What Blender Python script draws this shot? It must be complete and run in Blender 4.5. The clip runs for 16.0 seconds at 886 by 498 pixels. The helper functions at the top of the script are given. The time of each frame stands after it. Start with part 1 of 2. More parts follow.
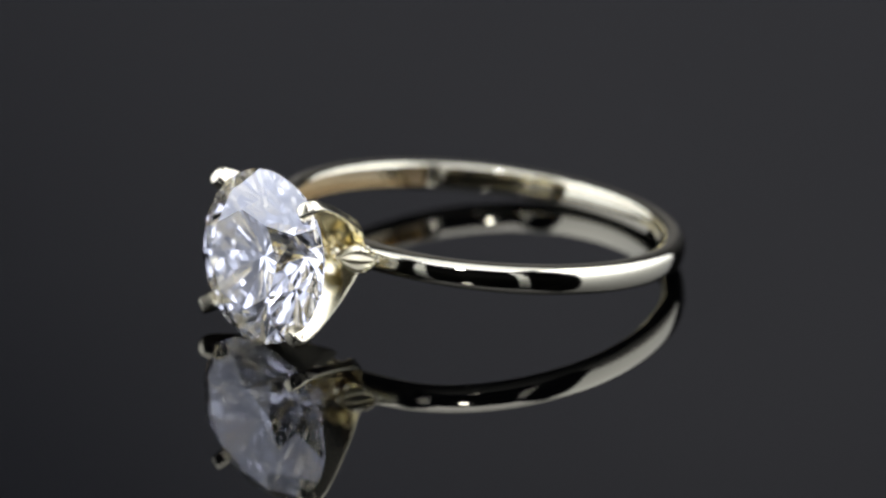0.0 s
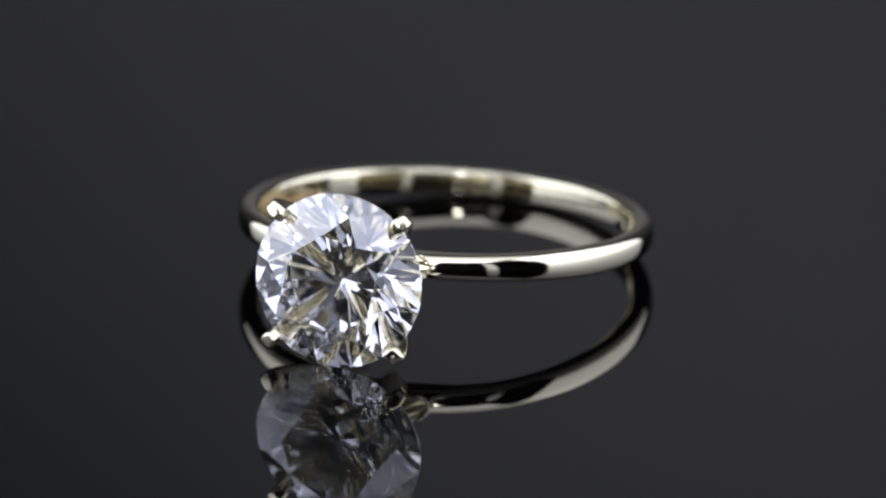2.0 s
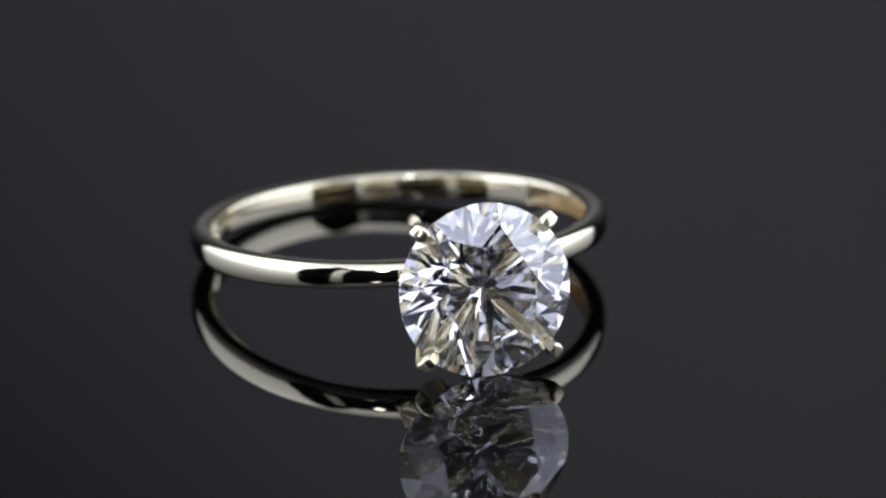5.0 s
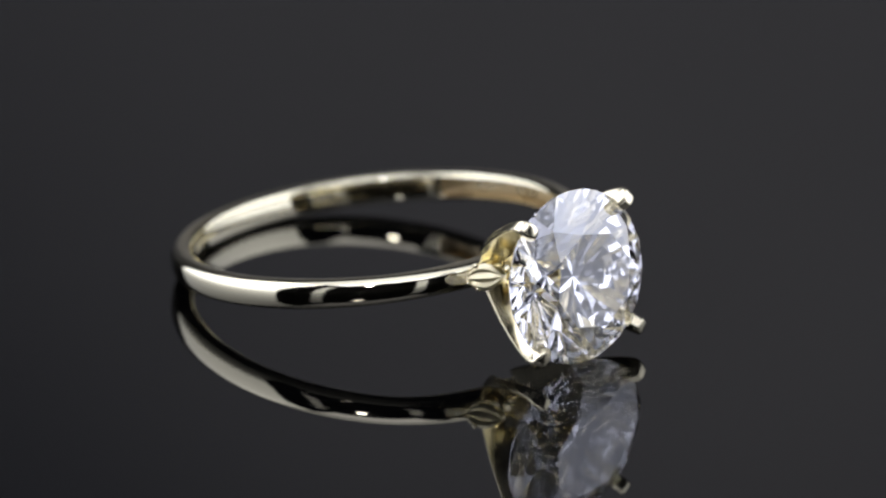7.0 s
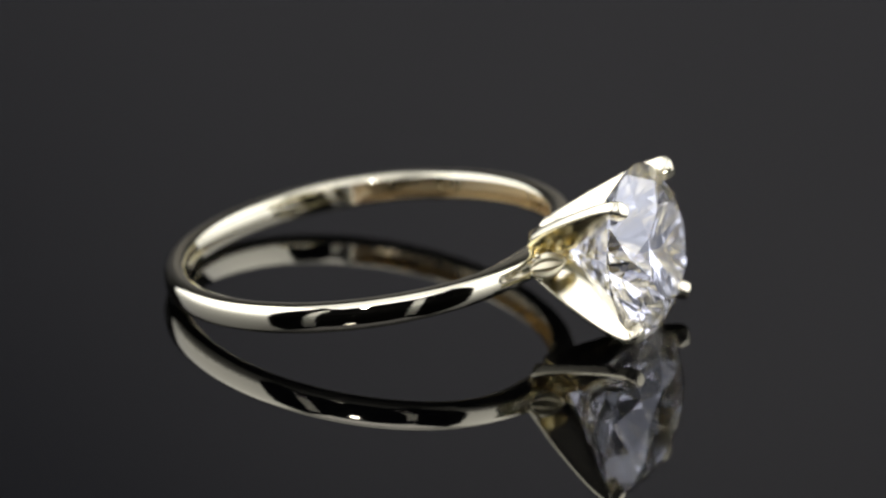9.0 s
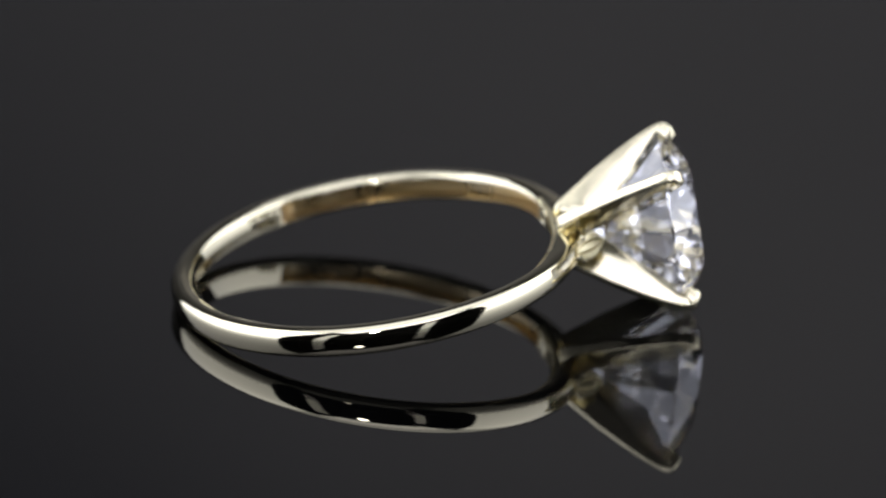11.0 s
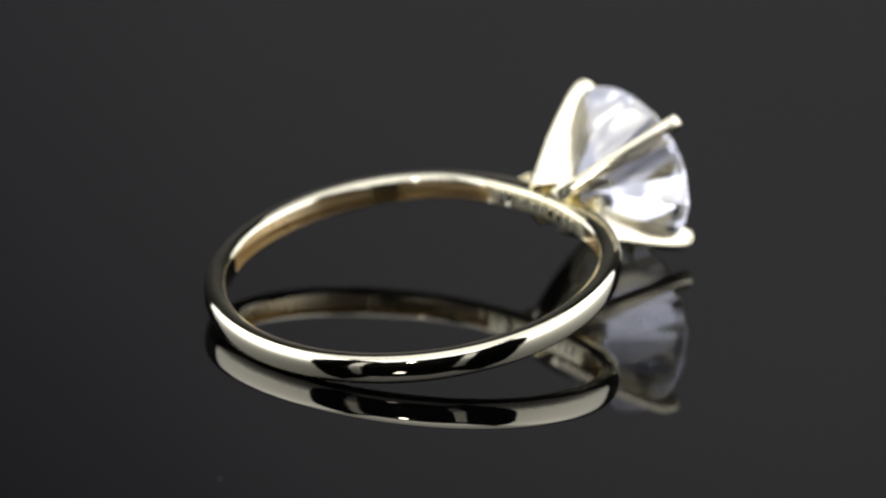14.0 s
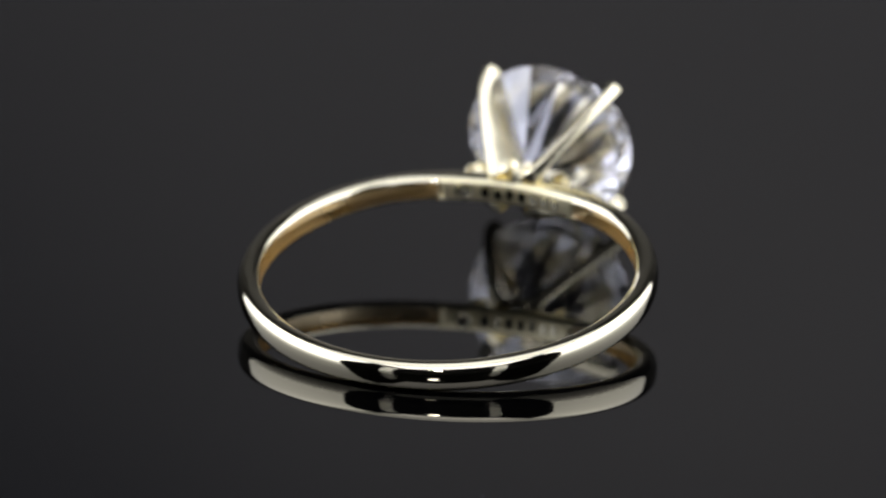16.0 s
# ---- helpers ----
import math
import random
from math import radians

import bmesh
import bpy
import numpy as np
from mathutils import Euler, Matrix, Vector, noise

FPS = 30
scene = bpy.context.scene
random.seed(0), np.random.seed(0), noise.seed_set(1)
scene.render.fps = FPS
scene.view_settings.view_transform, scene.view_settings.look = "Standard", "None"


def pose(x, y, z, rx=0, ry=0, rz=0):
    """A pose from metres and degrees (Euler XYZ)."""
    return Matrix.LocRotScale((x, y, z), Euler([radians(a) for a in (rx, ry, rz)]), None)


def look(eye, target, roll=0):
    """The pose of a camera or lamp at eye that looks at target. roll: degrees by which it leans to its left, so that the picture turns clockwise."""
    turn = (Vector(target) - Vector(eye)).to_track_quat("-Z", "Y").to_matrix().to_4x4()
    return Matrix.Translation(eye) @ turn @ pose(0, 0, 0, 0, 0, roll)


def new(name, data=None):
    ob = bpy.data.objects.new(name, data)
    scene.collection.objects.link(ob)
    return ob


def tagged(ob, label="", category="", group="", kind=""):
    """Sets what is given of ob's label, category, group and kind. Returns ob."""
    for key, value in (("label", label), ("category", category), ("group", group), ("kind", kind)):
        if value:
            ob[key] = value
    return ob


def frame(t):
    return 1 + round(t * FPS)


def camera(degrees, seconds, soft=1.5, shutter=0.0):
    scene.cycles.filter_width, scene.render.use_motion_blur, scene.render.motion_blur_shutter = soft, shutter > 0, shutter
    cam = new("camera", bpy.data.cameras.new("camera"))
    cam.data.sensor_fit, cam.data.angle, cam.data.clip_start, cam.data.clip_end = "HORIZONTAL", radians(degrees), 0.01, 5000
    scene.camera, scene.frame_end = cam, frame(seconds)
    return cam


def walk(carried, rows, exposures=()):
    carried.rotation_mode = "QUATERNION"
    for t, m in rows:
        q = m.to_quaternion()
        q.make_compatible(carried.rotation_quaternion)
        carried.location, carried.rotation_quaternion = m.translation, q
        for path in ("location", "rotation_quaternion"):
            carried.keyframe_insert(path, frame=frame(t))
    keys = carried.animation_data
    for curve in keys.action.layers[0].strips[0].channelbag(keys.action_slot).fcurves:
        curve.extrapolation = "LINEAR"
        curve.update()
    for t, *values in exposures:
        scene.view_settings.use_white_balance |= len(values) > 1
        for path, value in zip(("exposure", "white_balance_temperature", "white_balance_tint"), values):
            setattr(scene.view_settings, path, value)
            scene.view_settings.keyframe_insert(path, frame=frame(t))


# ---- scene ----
# camera: a long macro lens, standing still
MM = 0.001
TILT = 20.943
REACH = 0.51335
AIM = (-0.00018, 0.0, 0.002154)
cam = camera(4.731, 16.0, soft=2.2)
EYE = (AIM[0], -REACH * math.cos(radians(TILT)), AIM[2] + REACH * math.sin(radians(TILT)))
STAND = look(EYE, AIM, 0.21)
walk(cam, [(0.0, STAND), (16.0, STAND)],
     [(0.0, 0.0, 6260, 10), (4.0, 0.0, 6180, 11), (7.5, 0.0, 6520, 10), (11.0, 0.0, 6680, 9), (16.0, 0.0, 6700, 9)])
cam.data.dof.use_dof = True
cam.data.dof.focus_distance = 0.503
cam.data.dof.aperture_fstop = 38

# the turntable's angle every two seconds, degrees
TURNS = (-46.967, -21.141, 4.323, 29.596, 54.852, 80.263, 106.002, 132.24, 159.151)

# strengths of the lamps of the studio
SIDE_LIGHT = 3.8
TOP_LIGHT = 1.6
# fill added over the camera, raised until the stone is bright enough
FILL_LIGHT = 2.4
SPOT_LIGHT = 55.0
BACK_LIGHT = 17.6
# light runs many times to and fro inside the cut stone
scene.cycles.max_bounces = 32
scene.cycles.glossy_bounces = 24
scene.cycles.transmission_bounces = 32

world = bpy.data.worlds.new("world")
world.use_nodes = True
world.node_tree.nodes["Background"].inputs[0].default_value = (0.5, 0.55, 0.65, 1)
world.node_tree.nodes["Background"].inputs[1].default_value = 0.02
scene.world = world


# ---- materials ----
def material(name, colour, rough=0.5, metal=0.0):
    m = bpy.data.materials.new(name)
    m.use_nodes = True
    p = m.node_tree.nodes["Principled BSDF"]
    p.inputs["Base Color"].default_value = (*colour, 1)
    p.inputs["Roughness"].default_value = rough
    p.inputs["Metallic"].default_value = metal
    return m, m.node_tree.nodes, m.node_tree.links, p


def noise_node(nodes, links, scale, detail=4.0):
    co = nodes.new("ShaderNodeTexCoord")
    n = nodes.new("ShaderNodeTexNoise")
    n.inputs["Scale"].default_value = scale
    n.inputs["Detail"].default_value = detail
    links.new(co.outputs["Object"], n.inputs["Vector"])
    return n


def ramp_node(nodes, links, source, a, b, low=0.0, high=1.0):
    r = nodes.new("ShaderNodeMapRange")
    r.inputs["From Min"].default_value, r.inputs["From Max"].default_value = low, high
    r.inputs["To Min"].default_value, r.inputs["To Max"].default_value = a, b
    links.new(source, r.inputs["Value"])
    return r.outputs["Result"]


def gold_material(name, colour, rough):
    m, nodes, links, p = material(name, colour, rough, 1.0)
    broad = noise_node(nodes, links, 450)
    fine = noise_node(nodes, links, 6000, 2.0)
    links.new(ramp_node(nodes, links, broad.outputs["Fac"], rough * 0.6, rough * 1.6, 0.3, 0.7), p.inputs["Roughness"])
    mixed = nodes.new("ShaderNodeMath")
    mixed.operation = "ADD"
    links.new(ramp_node(nodes, links, broad.outputs["Fac"], 0, 1.0), mixed.inputs[0])
    links.new(ramp_node(nodes, links, fine.outputs["Fac"], 0, 0.02), mixed.inputs[1])
    bump = nodes.new("ShaderNodeBump")
    bump.inputs["Strength"].default_value = 0.35
    bump.inputs["Distance"].default_value = 0.00004
    links.new(mixed.outputs[0], bump.inputs["Height"])
    links.new(bump.outputs[0], p.inputs["Normal"])
    return m


def stone_material():
    """Clear cut stone of a high refractive index."""
    m, nodes, links, p = material("clear_stone", (0.99, 0.985, 1.0), 0.0)
    p.inputs["Transmission Weight"].default_value = 1.0
    p.inputs["IOR"].default_value = 2.5
    return m


def acrylic_material():
    m, nodes, links, p = material("black_acrylic", (0.0006, 0.0006, 0.0006), 0.012)
    p.inputs["IOR"].default_value = 1.46
    dust = noise_node(nodes, links, 260, 6.0)
    links.new(ramp_node(nodes, links, dust.outputs["Fac"], 0.0005, 0.004, 0.35, 0.75), p.inputs["Roughness"])
    return m


def cloth_material(name, colour, scale):
    m, nodes, links, p = material(name, colour, 0.9)
    n = noise_node(nodes, links, scale)
    mix = nodes.new("ShaderNodeMix")
    mix.data_type = "RGBA"
    mix.inputs["A"].default_value = (*[c * 0.88 for c in colour], 1)
    mix.inputs["B"].default_value = (*[min(1, c * 1.12) for c in colour], 1)
    links.new(n.outputs["Fac"], mix.inputs["Factor"])
    links.new(mix.outputs["Result"], p.inputs["Base Color"])
    return m


def glow_material(name, colour, strength, edge=1.0, reach=0.3):
    """A lit diffuser: brightest in its middle, edge times that at its rim."""
    m = bpy.data.materials.new(name)
    m.use_nodes = True
    nodes, links = m.node_tree.nodes, m.node_tree.links
    nodes.clear()
    out = nodes.new("ShaderNodeOutputMaterial")
    em = nodes.new("ShaderNodeEmission")
    em.inputs["Color"].default_value = (*colour, 1)
    em.inputs["Strength"].default_value = strength
    if edge != 1.0:
        co = nodes.new("ShaderNodeTexCoord")
        far = nodes.new("ShaderNodeVectorMath")
        far.operation = "LENGTH"
        links.new(co.outputs["Object"], far.inputs[0])
        links.new(ramp_node(nodes, links, far.outputs["Value"], strength, strength * edge, 0.0, reach), em.inputs["Strength"])
    links.new(em.outputs[0], out.inputs["Surface"])
    return m


GOLD = gold_material("pale_gold", (0.79, 0.722, 0.50), 0.045)
GOLD_HEAD = gold_material("head_gold", (0.79, 0.715, 0.48), 0.17)
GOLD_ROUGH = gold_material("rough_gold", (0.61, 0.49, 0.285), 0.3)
GOLD_SATIN = gold_material("satin_gold", (0.82, 0.74, 0.47), 0.38)
STONE = stone_material()
ACRYLIC = acrylic_material()
PAPER = cloth_material("grey_paper", (0.094, 0.092, 0.091), 40)
DARK_WALL = cloth_material("dark_wall", (0.06, 0.06, 0.065), 3)
DARK_TABLE = cloth_material("dark_table", (0.03, 0.03, 0.03), 20)
CARD = cloth_material("white_card", (0.8, 0.8, 0.8), 30)
BLACK_FRAME = cloth_material("black_frame", (0.02, 0.02, 0.02), 60)
DIFFUSER = glow_material("diffuser", (0.90, 0.945, 1.14), SIDE_LIGHT, 0.5, 0.42)
TOP_DIFFUSER = glow_material("top_diffuser", (0.90, 0.945, 1.14), TOP_LIGHT, 0.75, 0.3)
FILL_DIFFUSER = glow_material("fill_diffuser", (0.90, 0.93, 1.16), FILL_LIGHT)
LED = glow_material("led", (0.95, 0.97, 1.1), SPOT_LIGHT)
DUST = cloth_material("dust", (0.03, 0.03, 0.03), 3000)


# ---- building helpers ----
def mesh_of(name, bm, mat, smooth=True, angle=40):
    bmesh.ops.recalc_face_normals(bm, faces=bm.faces)
    for f in bm.faces:
        f.smooth = smooth
    if smooth:
        for e in bm.edges:
            if len(e.link_faces) == 2 and e.calc_face_angle(0) > radians(angle):
                e.smooth = False
    me = bpy.data.meshes.new(name)
    bm.to_mesh(me)
    bm.free()
    me.materials.append(mat)
    return me


def part(name, bm, mat, parent, label="", smooth=True, angle=40, at=None):
    ob = new(name, mesh_of(name, bm, mat, smooth, angle))
    ob.parent = parent
    if at is not None:
        ob.matrix_basis = at
    if label:
        tagged(ob, label)
    return ob


def box(bm, size, at=(0, 0, 0), bevel=0.0):
    made = bmesh.ops.create_cube(bm, size=1.0, matrix=Matrix.LocRotScale(at, None, size))
    if bevel:
        edges = {e for v in made["verts"] for e in v.link_edges}
        bmesh.ops.bevel(bm, geom=list(edges), offset=bevel, segments=2, affect="EDGES")
    return bm


def loft(bm, rings, closed=False, caps=True):
    """Skin rings of points of equal count; closed joins the last ring to the first."""
    rows = [[bm.verts.new(p) for p in ring] for ring in rings]
    n = len(rows[0])
    last = len(rows) if closed else len(rows) - 1
    for i in range(last):
        a, b = rows[i], rows[(i + 1) % len(rows)]
        for j in range(n):
            bm.faces.new((a[j], a[(j + 1) % n], b[(j + 1) % n], b[j]))
    if caps and not closed:
        bm.faces.new(rows[0][::-1])
        bm.faces.new(rows[-1])
    return bm


def smoothstep(a, b, v):
    k = max(0.0, min(1.0, (v - a) / (b - a)))
    return k * k * (3 - 2 * k)


# ---- the studio, known from what the gold and the sheet mirror, plus added lamps ----
def slab(name, size, at, mat, label, category):
    ob = new(name, mesh_of(name, box(bmesh.new(), size), mat, False))
    ob.location = at
    return tagged(ob, label, category, kind="structure")


slab("floor", (3.2, 3.2, 0.05), (0, 0, -0.775), DARK_WALL, "dark studio floor under the table", "floor")
slab("ceiling", (3.2, 3.2, 0.05), (0, 0, 1.725), DARK_WALL, "dark matt studio ceiling", "ceiling")
slab("wall_north", (3.2, 0.06, 2.45), (0, 1.57, 0.475), DARK_WALL, "dark grey matt studio wall", "wall")
slab("wall_south", (3.2, 0.06, 2.45), (0, -1.57, 0.475), DARK_WALL, "dark grey matt studio wall", "wall")
slab("wall_east", (0.06, 3.08, 2.45), (1.57, 0, 0.475), DARK_WALL, "dark grey matt studio wall", "wall")
slab("wall_west", (0.06, 3.08, 2.45), (-1.57, 0, 0.475), DARK_WALL, "dark grey matt studio wall", "wall")
slab("table_top", (1.5, 1.4, 0.03), (0, 0.05, -0.045), DARK_TABLE, "dark table top under the turntable", "table")


def build_backdrop():
    bm = bmesh.new()
    depth = 0.003
    front = [(0.48, -0.030), (0.52, -0.029), (0.56, -0.018), (0.585, 0.02), (0.595, 0.08), (0.6, 0.3), (0.6, 0.7)]
    back = [(y + depth, z - depth * (i < 3)) for i, (y, z) in enumerate(front)]
    ring = front + back[::-1]
    loft(bm, [[(x, y, z + 0.003) for y, z in ring] for x in (-0.7, 0.7)])
    ob = new("backdrop", mesh_of("backdrop", bm, PAPER))
    tagged(ob, "grey paper backdrop curving up behind the turntable", "backdrop", kind="structure")


build_backdrop()


def build_softbox(name, width, height, m, diffuser, label):
    thing = new(name)
    thing.matrix_basis = m
    rim = bmesh.new()
    for s in (-1, 1):
        box(rim, (0.012, height + 0.024, 0.03), (s * (width + 0.012) / 2, 0, -0.004), 0.002)
        box(rim, (width, 0.012, 0.03), (0, s * (height + 0.012) / 2, -0.004), 0.002)
    part("frame", rim, BLACK_FRAME, thing, "black fabric rim")
    part("diffuser", box(bmesh.new(), (width, height, 0.004)), diffuser, thing, "lit white diffuser", False)
    shell = bmesh.new()
    loft(shell, [[(x * width / 2, y * height / 2, -0.012) for x, y in ((-1, -1), (1, -1), (1, 1), (-1, 1))],
                 [(x * 0.06, y * 0.06, -0.13) for x, y in ((-1, -1), (1, -1), (1, 1), (-1, 1))]])
    part("shell", shell, BLACK_FRAME, thing, "black tapering cloth shell", False)
    return tagged(thing, label, "softbox", "softboxes round the turntable")


SIDE_H = 0.8
FACE_IN = Matrix(((0, 0, 1, 0), (1, 0, 0, 0), (0, 1, 0, 0), (0, 0, 0, 1)))
FACE_OUT = Matrix(((0, 0, -1, 0), (-1, 0, 0, 0), (0, 1, 0, 0), (0, 0, 0, 1)))
build_softbox("softbox", 0.49, SIDE_H, Matrix.Translation((-0.30, 0.05, SIDE_H / 2 - 0.018)) @ FACE_IN, DIFFUSER,
              "tall white lit softbox standing beside the turntable")
build_softbox("softbox", 0.49, SIDE_H, Matrix.Translation((0.30, 0.05, SIDE_H / 2 - 0.018)) @ FACE_OUT, DIFFUSER,
              "tall white lit softbox standing beside the turntable")
build_softbox("softbox", 0.54, 0.42, Matrix.Translation((0, 0.07, 0.53)) @ pose(0, 0, 0, 180), TOP_DIFFUSER,
              "wide white lit softbox hung over the turntable")
# an unseen softbox, added as fill to brighten the face of the stone
build_softbox("softbox", 0.54, 0.37, Matrix.Translation((0, -0.36, 0.53)) @ pose(0, 0, 0, 180), FILL_DIFFUSER,
              "wide unseen fill softbox added over the camera")


def build_card(az, width, height):
    """A white card standing on a small foot."""
    a = radians(az)
    thing = new("reflector_card")
    thing.matrix_basis = pose(0.31 * math.sin(a), -0.31 * math.cos(a), -0.03, 0, 0, az)
    part("card", box(bmesh.new(), (width, 0.004, height), (0, 0, 0.004 + height / 2), 0.0008), CARD, thing, "white card", False)
    part("foot", box(bmesh.new(), (0.04, 0.03, 0.004), (0, -0.004, 0.002), 0.0008), BLACK_FRAME, thing, "black foot", False)
    tagged(thing, "narrow white reflector card standing on a black foot", "reflector card", "reflector cards")


build_card(-33, 0.036, 0.24)
build_card(24, 0.034, 0.20)


def build_key_lamp(az, rise, reach):
    """A small round lamp head on a thin stand beside the camera."""
    a, e = radians(az), radians(rise)
    eye = Vector((reach * math.sin(a) * math.cos(e), -reach * math.cos(a) * math.cos(e), reach * math.sin(e)))
    thing = new("round_lamp")
    thing.matrix_basis = look(eye, (0, 0, 0))

    def turned(prof, n=32):
        return loft(bmesh.new(), [[(r * math.cos(2 * math.pi * k / n), r * math.sin(2 * math.pi * k / n), z) for k in range(n)] for z, r in prof])

    part("housing", turned(((0.003, 0.0215), (0.002, 0.025), (0.004, 0.026), (0.03, 0.025), (0.045, 0.012))), BLACK_FRAME, thing, "black metal housing")
    part("lens", turned(((-0.001, 0.016), (0.0, 0.020), (0.003, 0.021))), LED, thing, "glowing white front")
    post = bmesh.new()
    loft(post, [[(0.003 * math.cos(k * math.pi / 4), 0.003 * math.sin(k * math.pi / 4), z) for k in range(8)] for z in (-0.03, eye.z + 0.01)])
    loft(post, [[(0.03 * math.cos(k * math.pi / 8), 0.03 * math.sin(k * math.pi / 8), z) for k in range(16)] for z in (-0.03, -0.024)])
    back = thing.matrix_basis @ Vector((0, 0, 0.03))
    part("stand", post, BLACK_FRAME, thing, "thin black stand", True, 40, thing.matrix_basis.inverted() @ Matrix.Translation((back.x, back.y, 0)))
    tagged(thing, "small round white lamp on a thin black stand", "lamp")


build_key_lamp(-9, 32, 0.50)


def build_added_backdrop_lamp():
    """An unseen snooted lamp, added to throw a soft pool of light on the backdrop."""
    eye, aim = Vector((0.16, 0.32, 0.60)), Vector((0.008, 0.6, 0.137))
    thing = new("added_backdrop_lamp")
    thing.matrix_basis = look(eye, aim)
    shell = bmesh.new()
    rings = [[(r * math.cos(k * math.pi / 10), r * math.sin(k * math.pi / 10), z) for k in range(20)]
             for z, r in ((0.02, 0.02), (0.021, 0.022), (0.09, 0.022), (0.1, 0.012))]
    loft(shell, rings)
    part("housing", shell, BLACK_FRAME, thing, "black metal housing")
    post = bmesh.new()
    loft(post, [[(0.004 * math.cos(k * math.pi / 4), 0.004 * math.sin(k * math.pi / 4), z) for k in range(8)] for z in (-0.03, 0.69)])
    back = thing.matrix_basis @ Vector((0, 0, 0.09))
    part("stand", post, BLACK_FRAME, thing, "thin black stand", True, 40, thing.matrix_basis.inverted() @ Matrix.Translation((back.x, back.y, 0)))
    tagged(thing, "small unseen snooted lamp added on a stand over the backdrop", "lamp")
    # added spot, aimed and dosed to set the backdrop's gradient
    data = bpy.data.lights.new("backdrop_light", "SPOT")
    data.energy, data.spot_size, data.spot_blend, data.shadow_soft_size = BACK_LIGHT, radians(27), 1.0, 0.01
    data.color = (1.0, 0.97, 0.98)
    ob = new("backdrop_light", data)
    ob.matrix_world = look(eye, aim)


build_added_backdrop_lamp()


# ---- turntable ----
def build_turntable():
    thing = new("turntable")
    thing.location = (0, 0, -0.03)
    R = 0.2
    n = 160
    disc = bmesh.new()
    prof = [(R - 0.0006, 0.024), (R, 0.0246), (R, 0.0294), (R - 0.0006, 0.03)]
    loft(disc, [[(r * math.cos(2 * math.pi * k / n), r * math.sin(2 * math.pi * k / n), z) for k in range(n)] for r, z in prof])
    part("disc", disc, ACRYLIC, thing, "glossy black acrylic disc", True, 25)
    foot = bmesh.new()
    loft(foot, [[(r * math.cos(2 * math.pi * k / 64), r * math.sin(2 * math.pi * k / 64), z) for k in range(64)]
                for r, z in ((0.12, 0.0), (0.122, 0.001), (0.122, 0.02), (0.118, 0.0237))])
    part("base", foot, BLACK_FRAME, thing, "dark turning base")
    for x, y, size in ((-0.02387, -0.01085, 0.00009),):
        speck = bmesh.new()
        bmesh.ops.create_icosphere(speck, subdivisions=1, radius=size, matrix=Matrix.Translation((x, y, 0.03 + size * 0.4)) @ Matrix.Diagonal((1.5, 0.8, 0.5, 1)))
        part("dust_speck", speck, DUST, thing, "tiny grey speck of dust")
    return tagged(thing, "round glossy black acrylic turntable mirroring the ring", "turntable")


TURNTABLE = build_turntable()

# ---- the ring; in its own space +x points through the stone, z along the finger ----
RING_R = 10.025     # outer radius of the band, mm
BORE_R = 8.94
REAR = 0.985       # the band is a little flatter opposite the stone
HALF_W = 0.73
STONE_X = 14.157
STONE_R = 4.171
# it lies on the rim of the stone and on the edge of the band opposite
LEAN = 8.318
TWIST = 0.664
LIFT = 2.082
OFFSET = (-3.454, -1.365)

RING = new("engagement_ring")
tagged(RING, "polished pale yellow gold solitaire ring with a clear round stone", "ring")
SEAT = Matrix.Translation((OFFSET[0] * MM, OFFSET[1] * MM, LIFT * MM)) @ pose(0, 0, 0, 0, -LEAN, 0) @ pose(0, 0, 0, TWIST)


def mm(x, y, z):
    return (x * MM, y * MM, z * MM)


def bore_at(deg):
    off = abs((deg + 180) % 360 - 180)
    return BORE_R - 0.42 * (1 - smoothstep(8, 42, off))


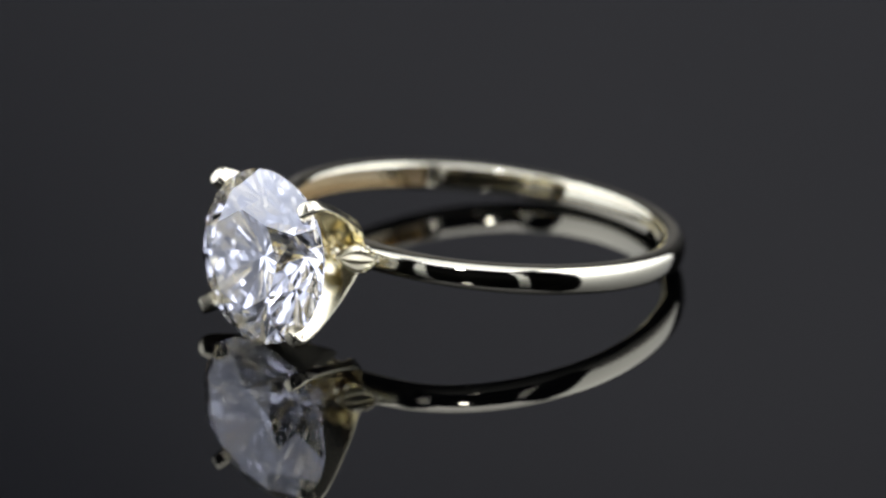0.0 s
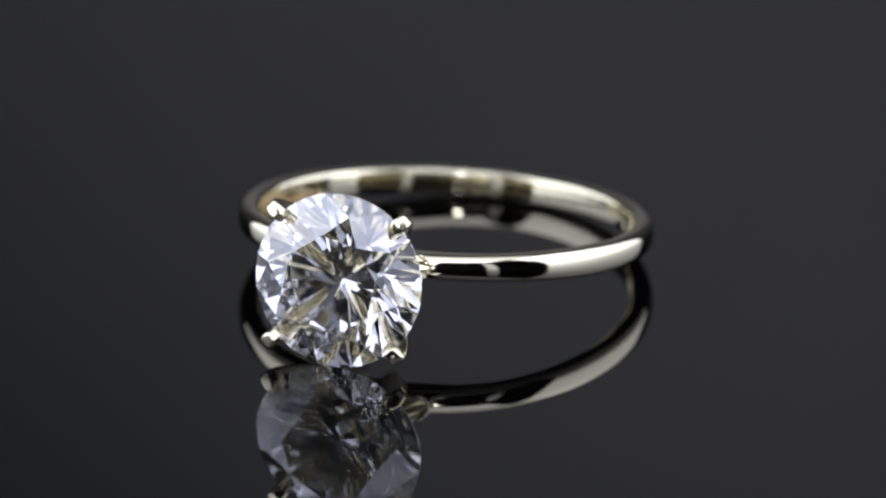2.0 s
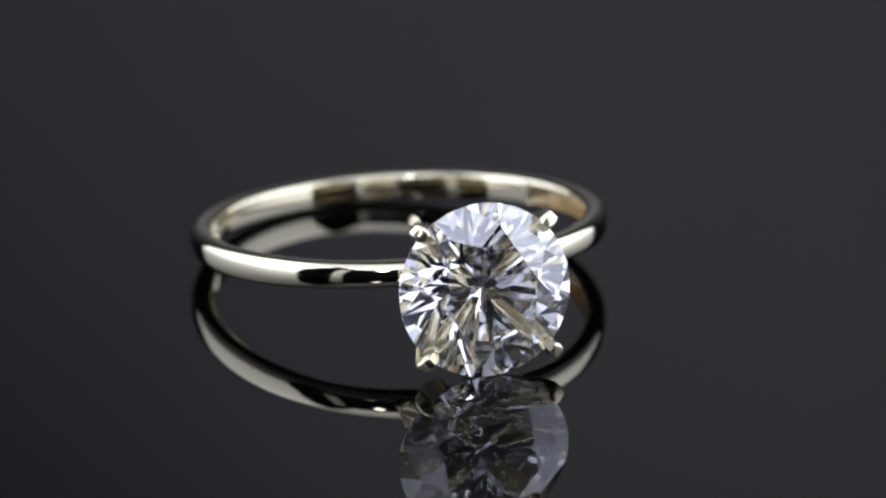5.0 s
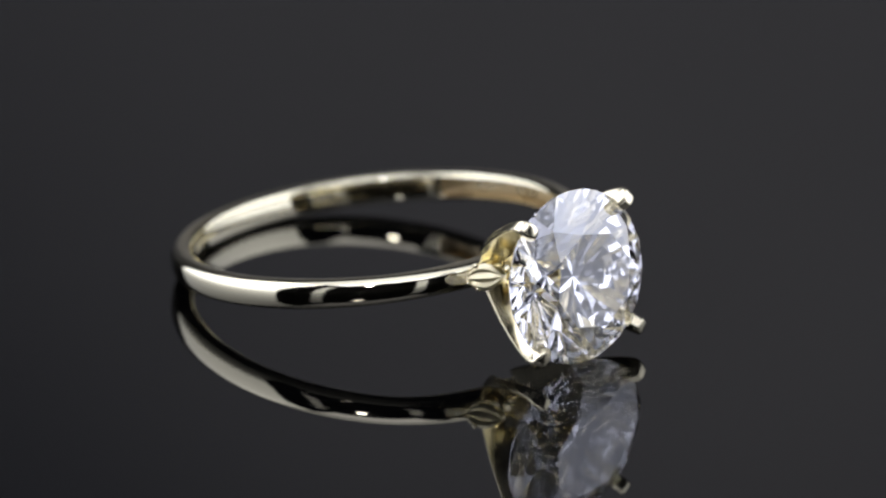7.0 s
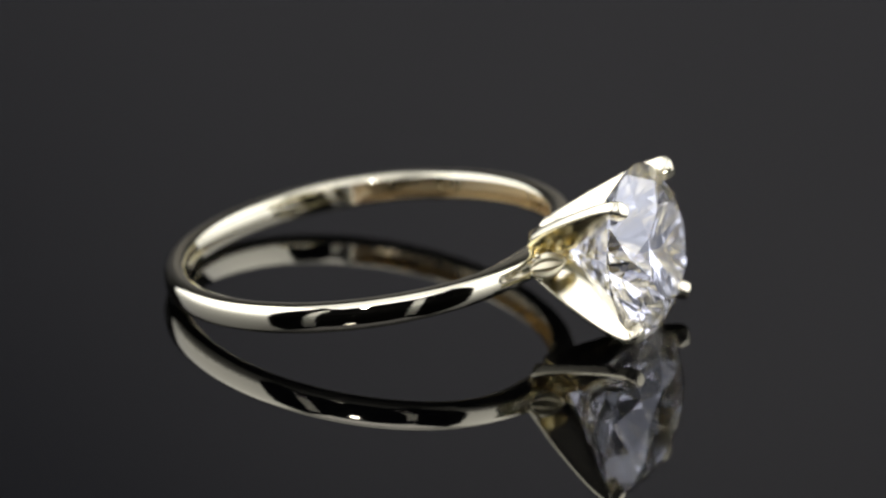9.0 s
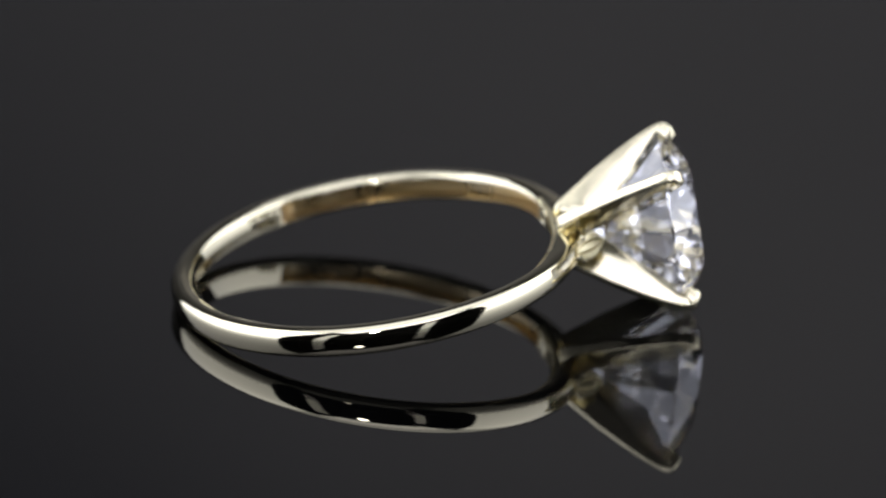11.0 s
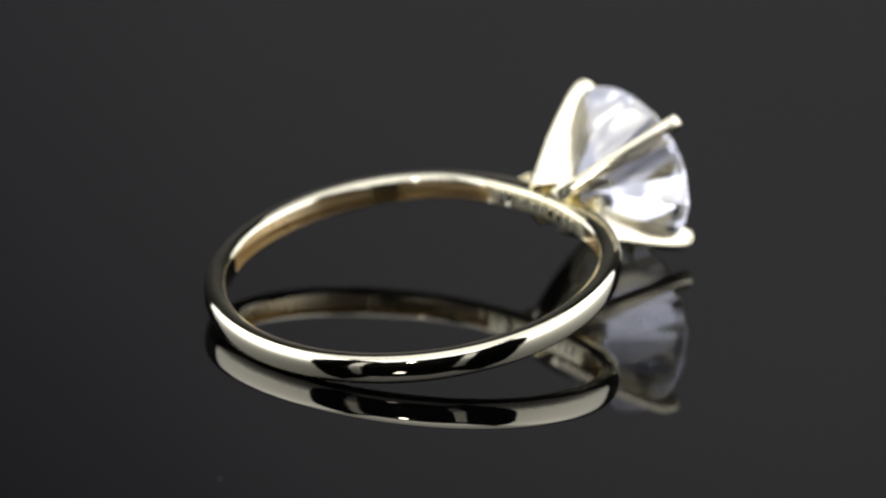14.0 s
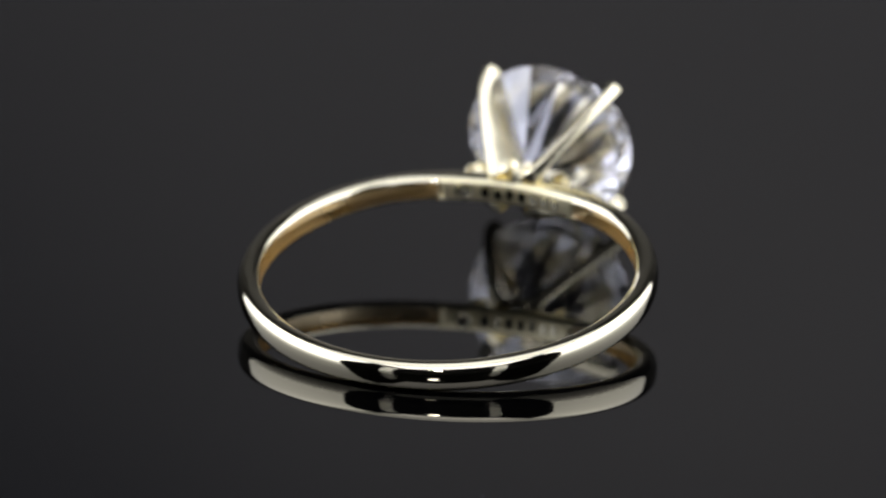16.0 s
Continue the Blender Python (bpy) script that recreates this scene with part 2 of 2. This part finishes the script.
def build_band():
    bm = bmesh.new()
    steps = 288
    rings = []
    for i in range(steps):
        deg = 360 * i / steps
        off = abs((deg + 180) % 360 - 180)
        a = radians(deg)
        near = 1 - smoothstep(6, 40, off)
        outer = RING_R - 0.05 * near
        bore = bore_at(deg)
        squash = REAR if math.cos(a) < 0 else 1.0
        half = HALF_W - 0.10 * (1 - smoothstep(10, 70, off))
        groove = 0.72 * smoothstep(21.5, 26, off) * (1 - smoothstep(113, 120, off))
        wide = half * 0.64
        mid = bore + 0.34 * (outer - bore)
        prof = []
        # domed outside
        for k in range(17):
            f = radians(-90 + 180 * k / 16)
            c, s = math.cos(f), math.sin(f)
            prof.append((mid + (outer - mid) * abs(c) ** 0.66, half * math.copysign(abs(s) ** 0.72, s)))
        # upper flank, inside with its hollow, lower flank
        prof += [(bore + 0.22, half - 0.03), (bore + 0.1, half - 0.08), (bore + 0.03, half - 0.14), (bore, half - 0.22)]
        for w, d in ((1.0, 0.0), (0.96, 0.4), (0.9, 0.75), (0.76, 0.94), (0.4, 1.0), (0.0, 1.02), (-0.4, 1.0), (-0.76, 0.94), (-0.9, 0.75), (-0.96, 0.4), (-1.0, 0.0)):
            prof.append((bore + groove * d, wide * w))
        prof += [(bore, -half + 0.22), (bore + 0.03, -half + 0.14), (bore + 0.1, -half + 0.08), (bore + 0.22, -half + 0.03)]
        # the bore swells a little towards the finger
        prof = [(r + (0.10 * (z / half) ** 2 if k > 16 else 0.0), z) for k, (r, z) in enumerate(prof)]
        rings.append([mm(r * squash * math.cos(a), r * math.sin(a), z) for r, z in prof])
    loft(bm, rings, closed=True)
    # the hollow is a rougher, darker and browner gold
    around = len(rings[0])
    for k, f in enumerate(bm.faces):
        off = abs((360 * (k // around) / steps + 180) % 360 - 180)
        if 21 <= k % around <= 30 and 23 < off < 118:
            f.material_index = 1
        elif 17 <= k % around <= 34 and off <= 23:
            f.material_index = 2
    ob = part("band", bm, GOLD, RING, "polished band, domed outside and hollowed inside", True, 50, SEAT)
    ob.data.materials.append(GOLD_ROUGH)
    ob.data.materials.append(GOLD_SATIN)
    return ob


BAND = build_band()


def on_bore(deg, z, lift=0.0):
    """A pose on the inside of the band; its z axis points to the ring's centre."""
    a = radians(deg)
    r = bore_at(deg) - lift
    inward = Vector((-math.cos(a), -math.sin(a), 0))
    along = Vector((-math.sin(a), math.cos(a), 0))
    up = Vector((0, 0, 1))
    m = Matrix((along, up, inward)).transposed()
    if m.determinant() < 0:
        m = Matrix((-along, up, inward)).transposed()
    m = m.to_4x4()
    m.translation = Vector(mm(r * math.cos(a), r * math.sin(a), z))
    return m


def build_engraving():
    """A round stamp and a row of marks that cannot be read."""
    bm = bmesh.new()
    outer = [(0.42 * math.cos(k * math.pi / 10), 0.42 * math.sin(k * math.pi / 10)) for k in range(20)]
    loft(bm, [[mm(x * s, y * s, z) for x, y in outer] for s, z in ((1.0, -0.03), (1.0, 0.05), (0.85, 0.07), (0.7, 0.03), (0.4, 0.06))])
    part("stamp", bm, GOLD, BAND, "round stamped mark", True, 40, on_bore(15.5, 0.05))
    bar = bmesh.new()
    box(bar, mm(0.34, 0.52, 0.08), (0, 0, 0), 0.03 * MM)
    shared = mesh_of("mark", bar, GOLD, True, 40)
    for deg, z in ((8.5, 0.03), (4.2, -0.02), (0.2, 0.02), (-4.0, 0.0), (-8.2, -0.03), (-12.2, 0.03), (-16.0, 0.0)):
        ob = new("mark", shared)
        ob.parent = BAND
        ob.matrix_basis = on_bore(deg, z)


build_engraving()


def rounded(w, d, n=4, r=0.24):
    """A rounded rectangle as points (across, out): across from -w/2 to w/2, out from 0 to -d."""
    r = min(w, d) * r
    pts = []
    for cx, cy, a0 in ((w / 2 - r, -r, 0), (-w / 2 + r, -r, 90), (-w / 2 + r, -d + r, 180), (w / 2 - r, -d + r, 270)):
        for k in range(n + 1):
            a = radians(a0 + 90 * k / n)
            pts.append((cx + r * math.cos(a), cy + r * math.sin(a)))
    return pts


def build_prong(sy, sz):
    # stations: x, height of the outer edge in y and z alike, width across, depth inwards
    stations = [(8.74, 0.80, 0.86, 0.6), (8.85, 1.02, 0.84, 1.2), (9.2, 1.25, 0.70, 1.7), (9.8, 1.56, 0.58, 1.95),
                (10.9, 2.12, 0.53, 1.75), (12.2, 2.70, 0.53, 1.38), (13.1, 3.07, 0.55, 1.08), (13.7, 3.28, 0.58, 0.86),
                (14.2, 3.42, 0.62, 0.72), (14.5, 3.45, 0.68, 0.74), (14.74, 3.40, 0.72, 0.84), (14.9, 3.27, 0.72, 0.86),
                (15.0, 3.10, 0.68, 0.74), (15.05, 2.96, 0.42, 0.46)]
    bm = bmesh.new()
    rings = []
    pts = [Vector((x, e, e)) for x, e, w, d in stations]
    for i, (x, e, w, d) in enumerate(stations):
        go = (pts[min(i + 1, len(pts) - 1)] - pts[max(i - 1, 0)]).normalized()
        if i >= 10:
            go = Vector((0.8, -0.45, -0.45)).normalized()
        across = Vector((0, 1, -1)).normalized()
        across = (across - go * across.dot(go)).normalized()
        out = across.cross(go)
        if out.dot(Vector((0, 1, 1))) < 0:
            out = -out
        ring = []
        for u, v in rounded(w, d):
            p = pts[i] + across * u + out * v
            ring.append(mm(p.x, p.y * sy, p.z * sz))
        rings.append(ring)
    loft(bm, rings)
    return part("prong", bm, GOLD_HEAD, RING, "", True, 38, SEAT)


for sy in (-1, 1):
    for sz in (1, -1):
        build_prong(sy, sz)


def build_leaf(side):
    """The shoulder of the band, ending in a pointed leaf between two prongs."""
    bm = bmesh.new()
    rings = []
    for x, y, half, deep, ridge in ((9.50, 2.86, 0.06, 0.30, 0.02), (9.70, 2.58, 0.40, 0.5, 0.06), (9.95, 2.36, 0.62, 0.6, 0.10),
                                    (10.2, 2.17, 0.68, 0.6, 0.12), (10.45, 2.00, 0.60, 0.5, 0.10), (10.7, 1.84, 0.34, 0.4, 0.06), (10.86, 1.74, 0.08, 0.3, 0.02)):
        ring = []
        for z, push in ((-half, 0), (-half * 0.68, ridge * 1.6), (-half * 0.36, ridge * 0.5), (0, ridge * 2.4), (half * 0.36, ridge * 0.5), (half * 0.68, ridge * 1.6), (half, 0), (half * 0.6, -deep), (-half * 0.6, -deep)):
            ring.append(mm(x, (y + push) * side, z))
        rings.append(ring)
    loft(bm, rings)
    return part("shoulder", bm, GOLD_SATIN, RING, "pointed leaf-shaped fluted shoulder", True, 30, SEAT)


def build_beading(side):
    """Small uneven beads of metal where the leaf meets the band and the prongs."""
    bm = bmesh.new()
    rng = random.Random(5 + side)
    for x, y, z in ((9.47, 2.94, 0.0), (9.55, 2.74, 0.22), (9.55, 2.74, -0.22), (9.68, 2.58, 0.42), (9.68, 2.58, -0.42), (9.85, 2.42, 0.58), (9.85, 2.42, -0.58)):
        size = rng.uniform(0.09, 0.15)
        bmesh.ops.create_icosphere(bm, subdivisions=2, radius=size * MM,
                                   matrix=Matrix.Translation(mm(x + rng.uniform(-0.04, 0.04), (y + rng.uniform(-0.04, 0.04)) * side, z)))
    return part("beading", bm, GOLD_HEAD, RING, "small uneven beads of gold", True, 60, SEAT)


for side in (-1, 1):
    build_leaf(side)
    build_beading(side)


def build_basket():
    """A small four-cornered cup under the stone that ties the prongs together."""
    bm = bmesh.new()
    rings = []
    n = 48
    for x, r, square in ((8.7, 0.6, 0.0), (9.3, 0.7, 0.1), (9.8, 0.8, 0.2), (10.15, 0.95, 0.25), (10.3, 1.05, 0.28), (10.33, 0.98, 0.28), (10.1, 0.6, 0.2), (10.0, 0.3, 0.0)):
        ring = []
        for k in range(n):
            a = 2 * math.pi * k / n
            corner = abs(math.sin(2 * a))
            rr = r * (1 + square * (corner - 0.5))
            dip = -0.35 * (1 - corner) * smoothstep(9.6, 10.3, x)
            ring.append(mm(x + dip, rr * math.cos(a), rr * math.sin(a)))
        rings.append(ring)
    loft(bm, rings)
    return part("basket", bm, GOLD_HEAD, RING, "small tapering cup under the stone", True, 45, SEAT)


build_basket()


def build_stone():
    """A round brilliant cut, every facet a plane cut from a round blank."""
    R = STONE_R
    top, low, belt = 1.31, 3.72, 0.09
    bm = bmesh.new()
    n = 96
    loft(bm, [[(z, R * math.cos(2 * math.pi * k / n), R * math.sin(2 * math.pi * k / n)) for k in range(n)] for z in (-5.0, 3.0)])

    def cut(a, b, c):
        a, b, c = Vector(a), Vector(b), Vector(c)
        no = (b - a).cross(c - a).normalized()
        if no.dot(a - Vector((-0.6, 0, 0))) < 0:
            no = -no
        bmesh.ops.bisect_plane(bm, geom=bm.verts[:] + bm.edges[:] + bm.faces[:], dist=1e-6, plane_co=a, plane_no=no, clear_outer=True)
        edge = [e for e in bm.edges if e.is_boundary]
        if edge:
            bmesh.ops.contextual_create(bm, geom=edge)

    def at(r, h, deg):
        a = radians(deg)
        return (h, r * math.cos(a), r * math.sin(a))

    table = 0.57 * R
    # crown
    rc = 0.80 * R
    hc = belt + (R - rc * math.cos(radians(22.5))) / (R - table) * (top - belt)
    cut(at(table, top, 0), at(table, top, 120), at(table, top, 240))
    for i in range(8):
        d = 45 * i
        cut(at(table, top, d), at(rc, hc, d + 22.5), at(rc, hc, d - 22.5))
        cut(at(table, top, d), at(table, top, d + 45), at(rc, hc, d + 22.5))
        for s in (-1, 1):
            cut(at(rc, hc, d + 22.5 * s), at(R, belt, d), at(R, belt, d + 22.5 * s))
    # pavilion
    rp = 0.19 * R
    hp = -belt - (R - rp * math.cos(radians(22.5))) / R * (low - belt)
    for i in range(8):
        d = 45 * i
        cut(at(0, -low, 0), at(rp, hp, d + 22.5), at(rp, hp, d - 22.5))
        for s in (-1, 1):
            cut(at(rp, hp, d + 22.5 * s), at(R, -belt, d), at(R, -belt, d + 22.5 * s))
    bmesh.ops.remove_doubles(bm, verts=bm.verts, dist=1e-4)
    bmesh.ops.rotate(bm, verts=bm.verts, cent=(0, 0, 0), matrix=Matrix.Rotation(radians(11), 3, "X"))
    for v in bm.verts:
        v.co = Vector(mm(v.co.x + STONE_X, v.co.y, v.co.z))
    return part("gemstone", bm, STONE, RING, "clear round brilliant-cut stone", False, 40, SEAT)


build_stone()


# ---- what turns ----
def motions():
    walk(RING, [(2.0 * k, pose(0, 0, 0, 0, 0, turn - 90)) for k, turn in enumerate(TURNS)])
    walk(TURNTABLE, [(2.0 * k, pose(0, 0, -0.03, 0, 0, turn - 90)) for k, turn in enumerate(TURNS)])


motions()
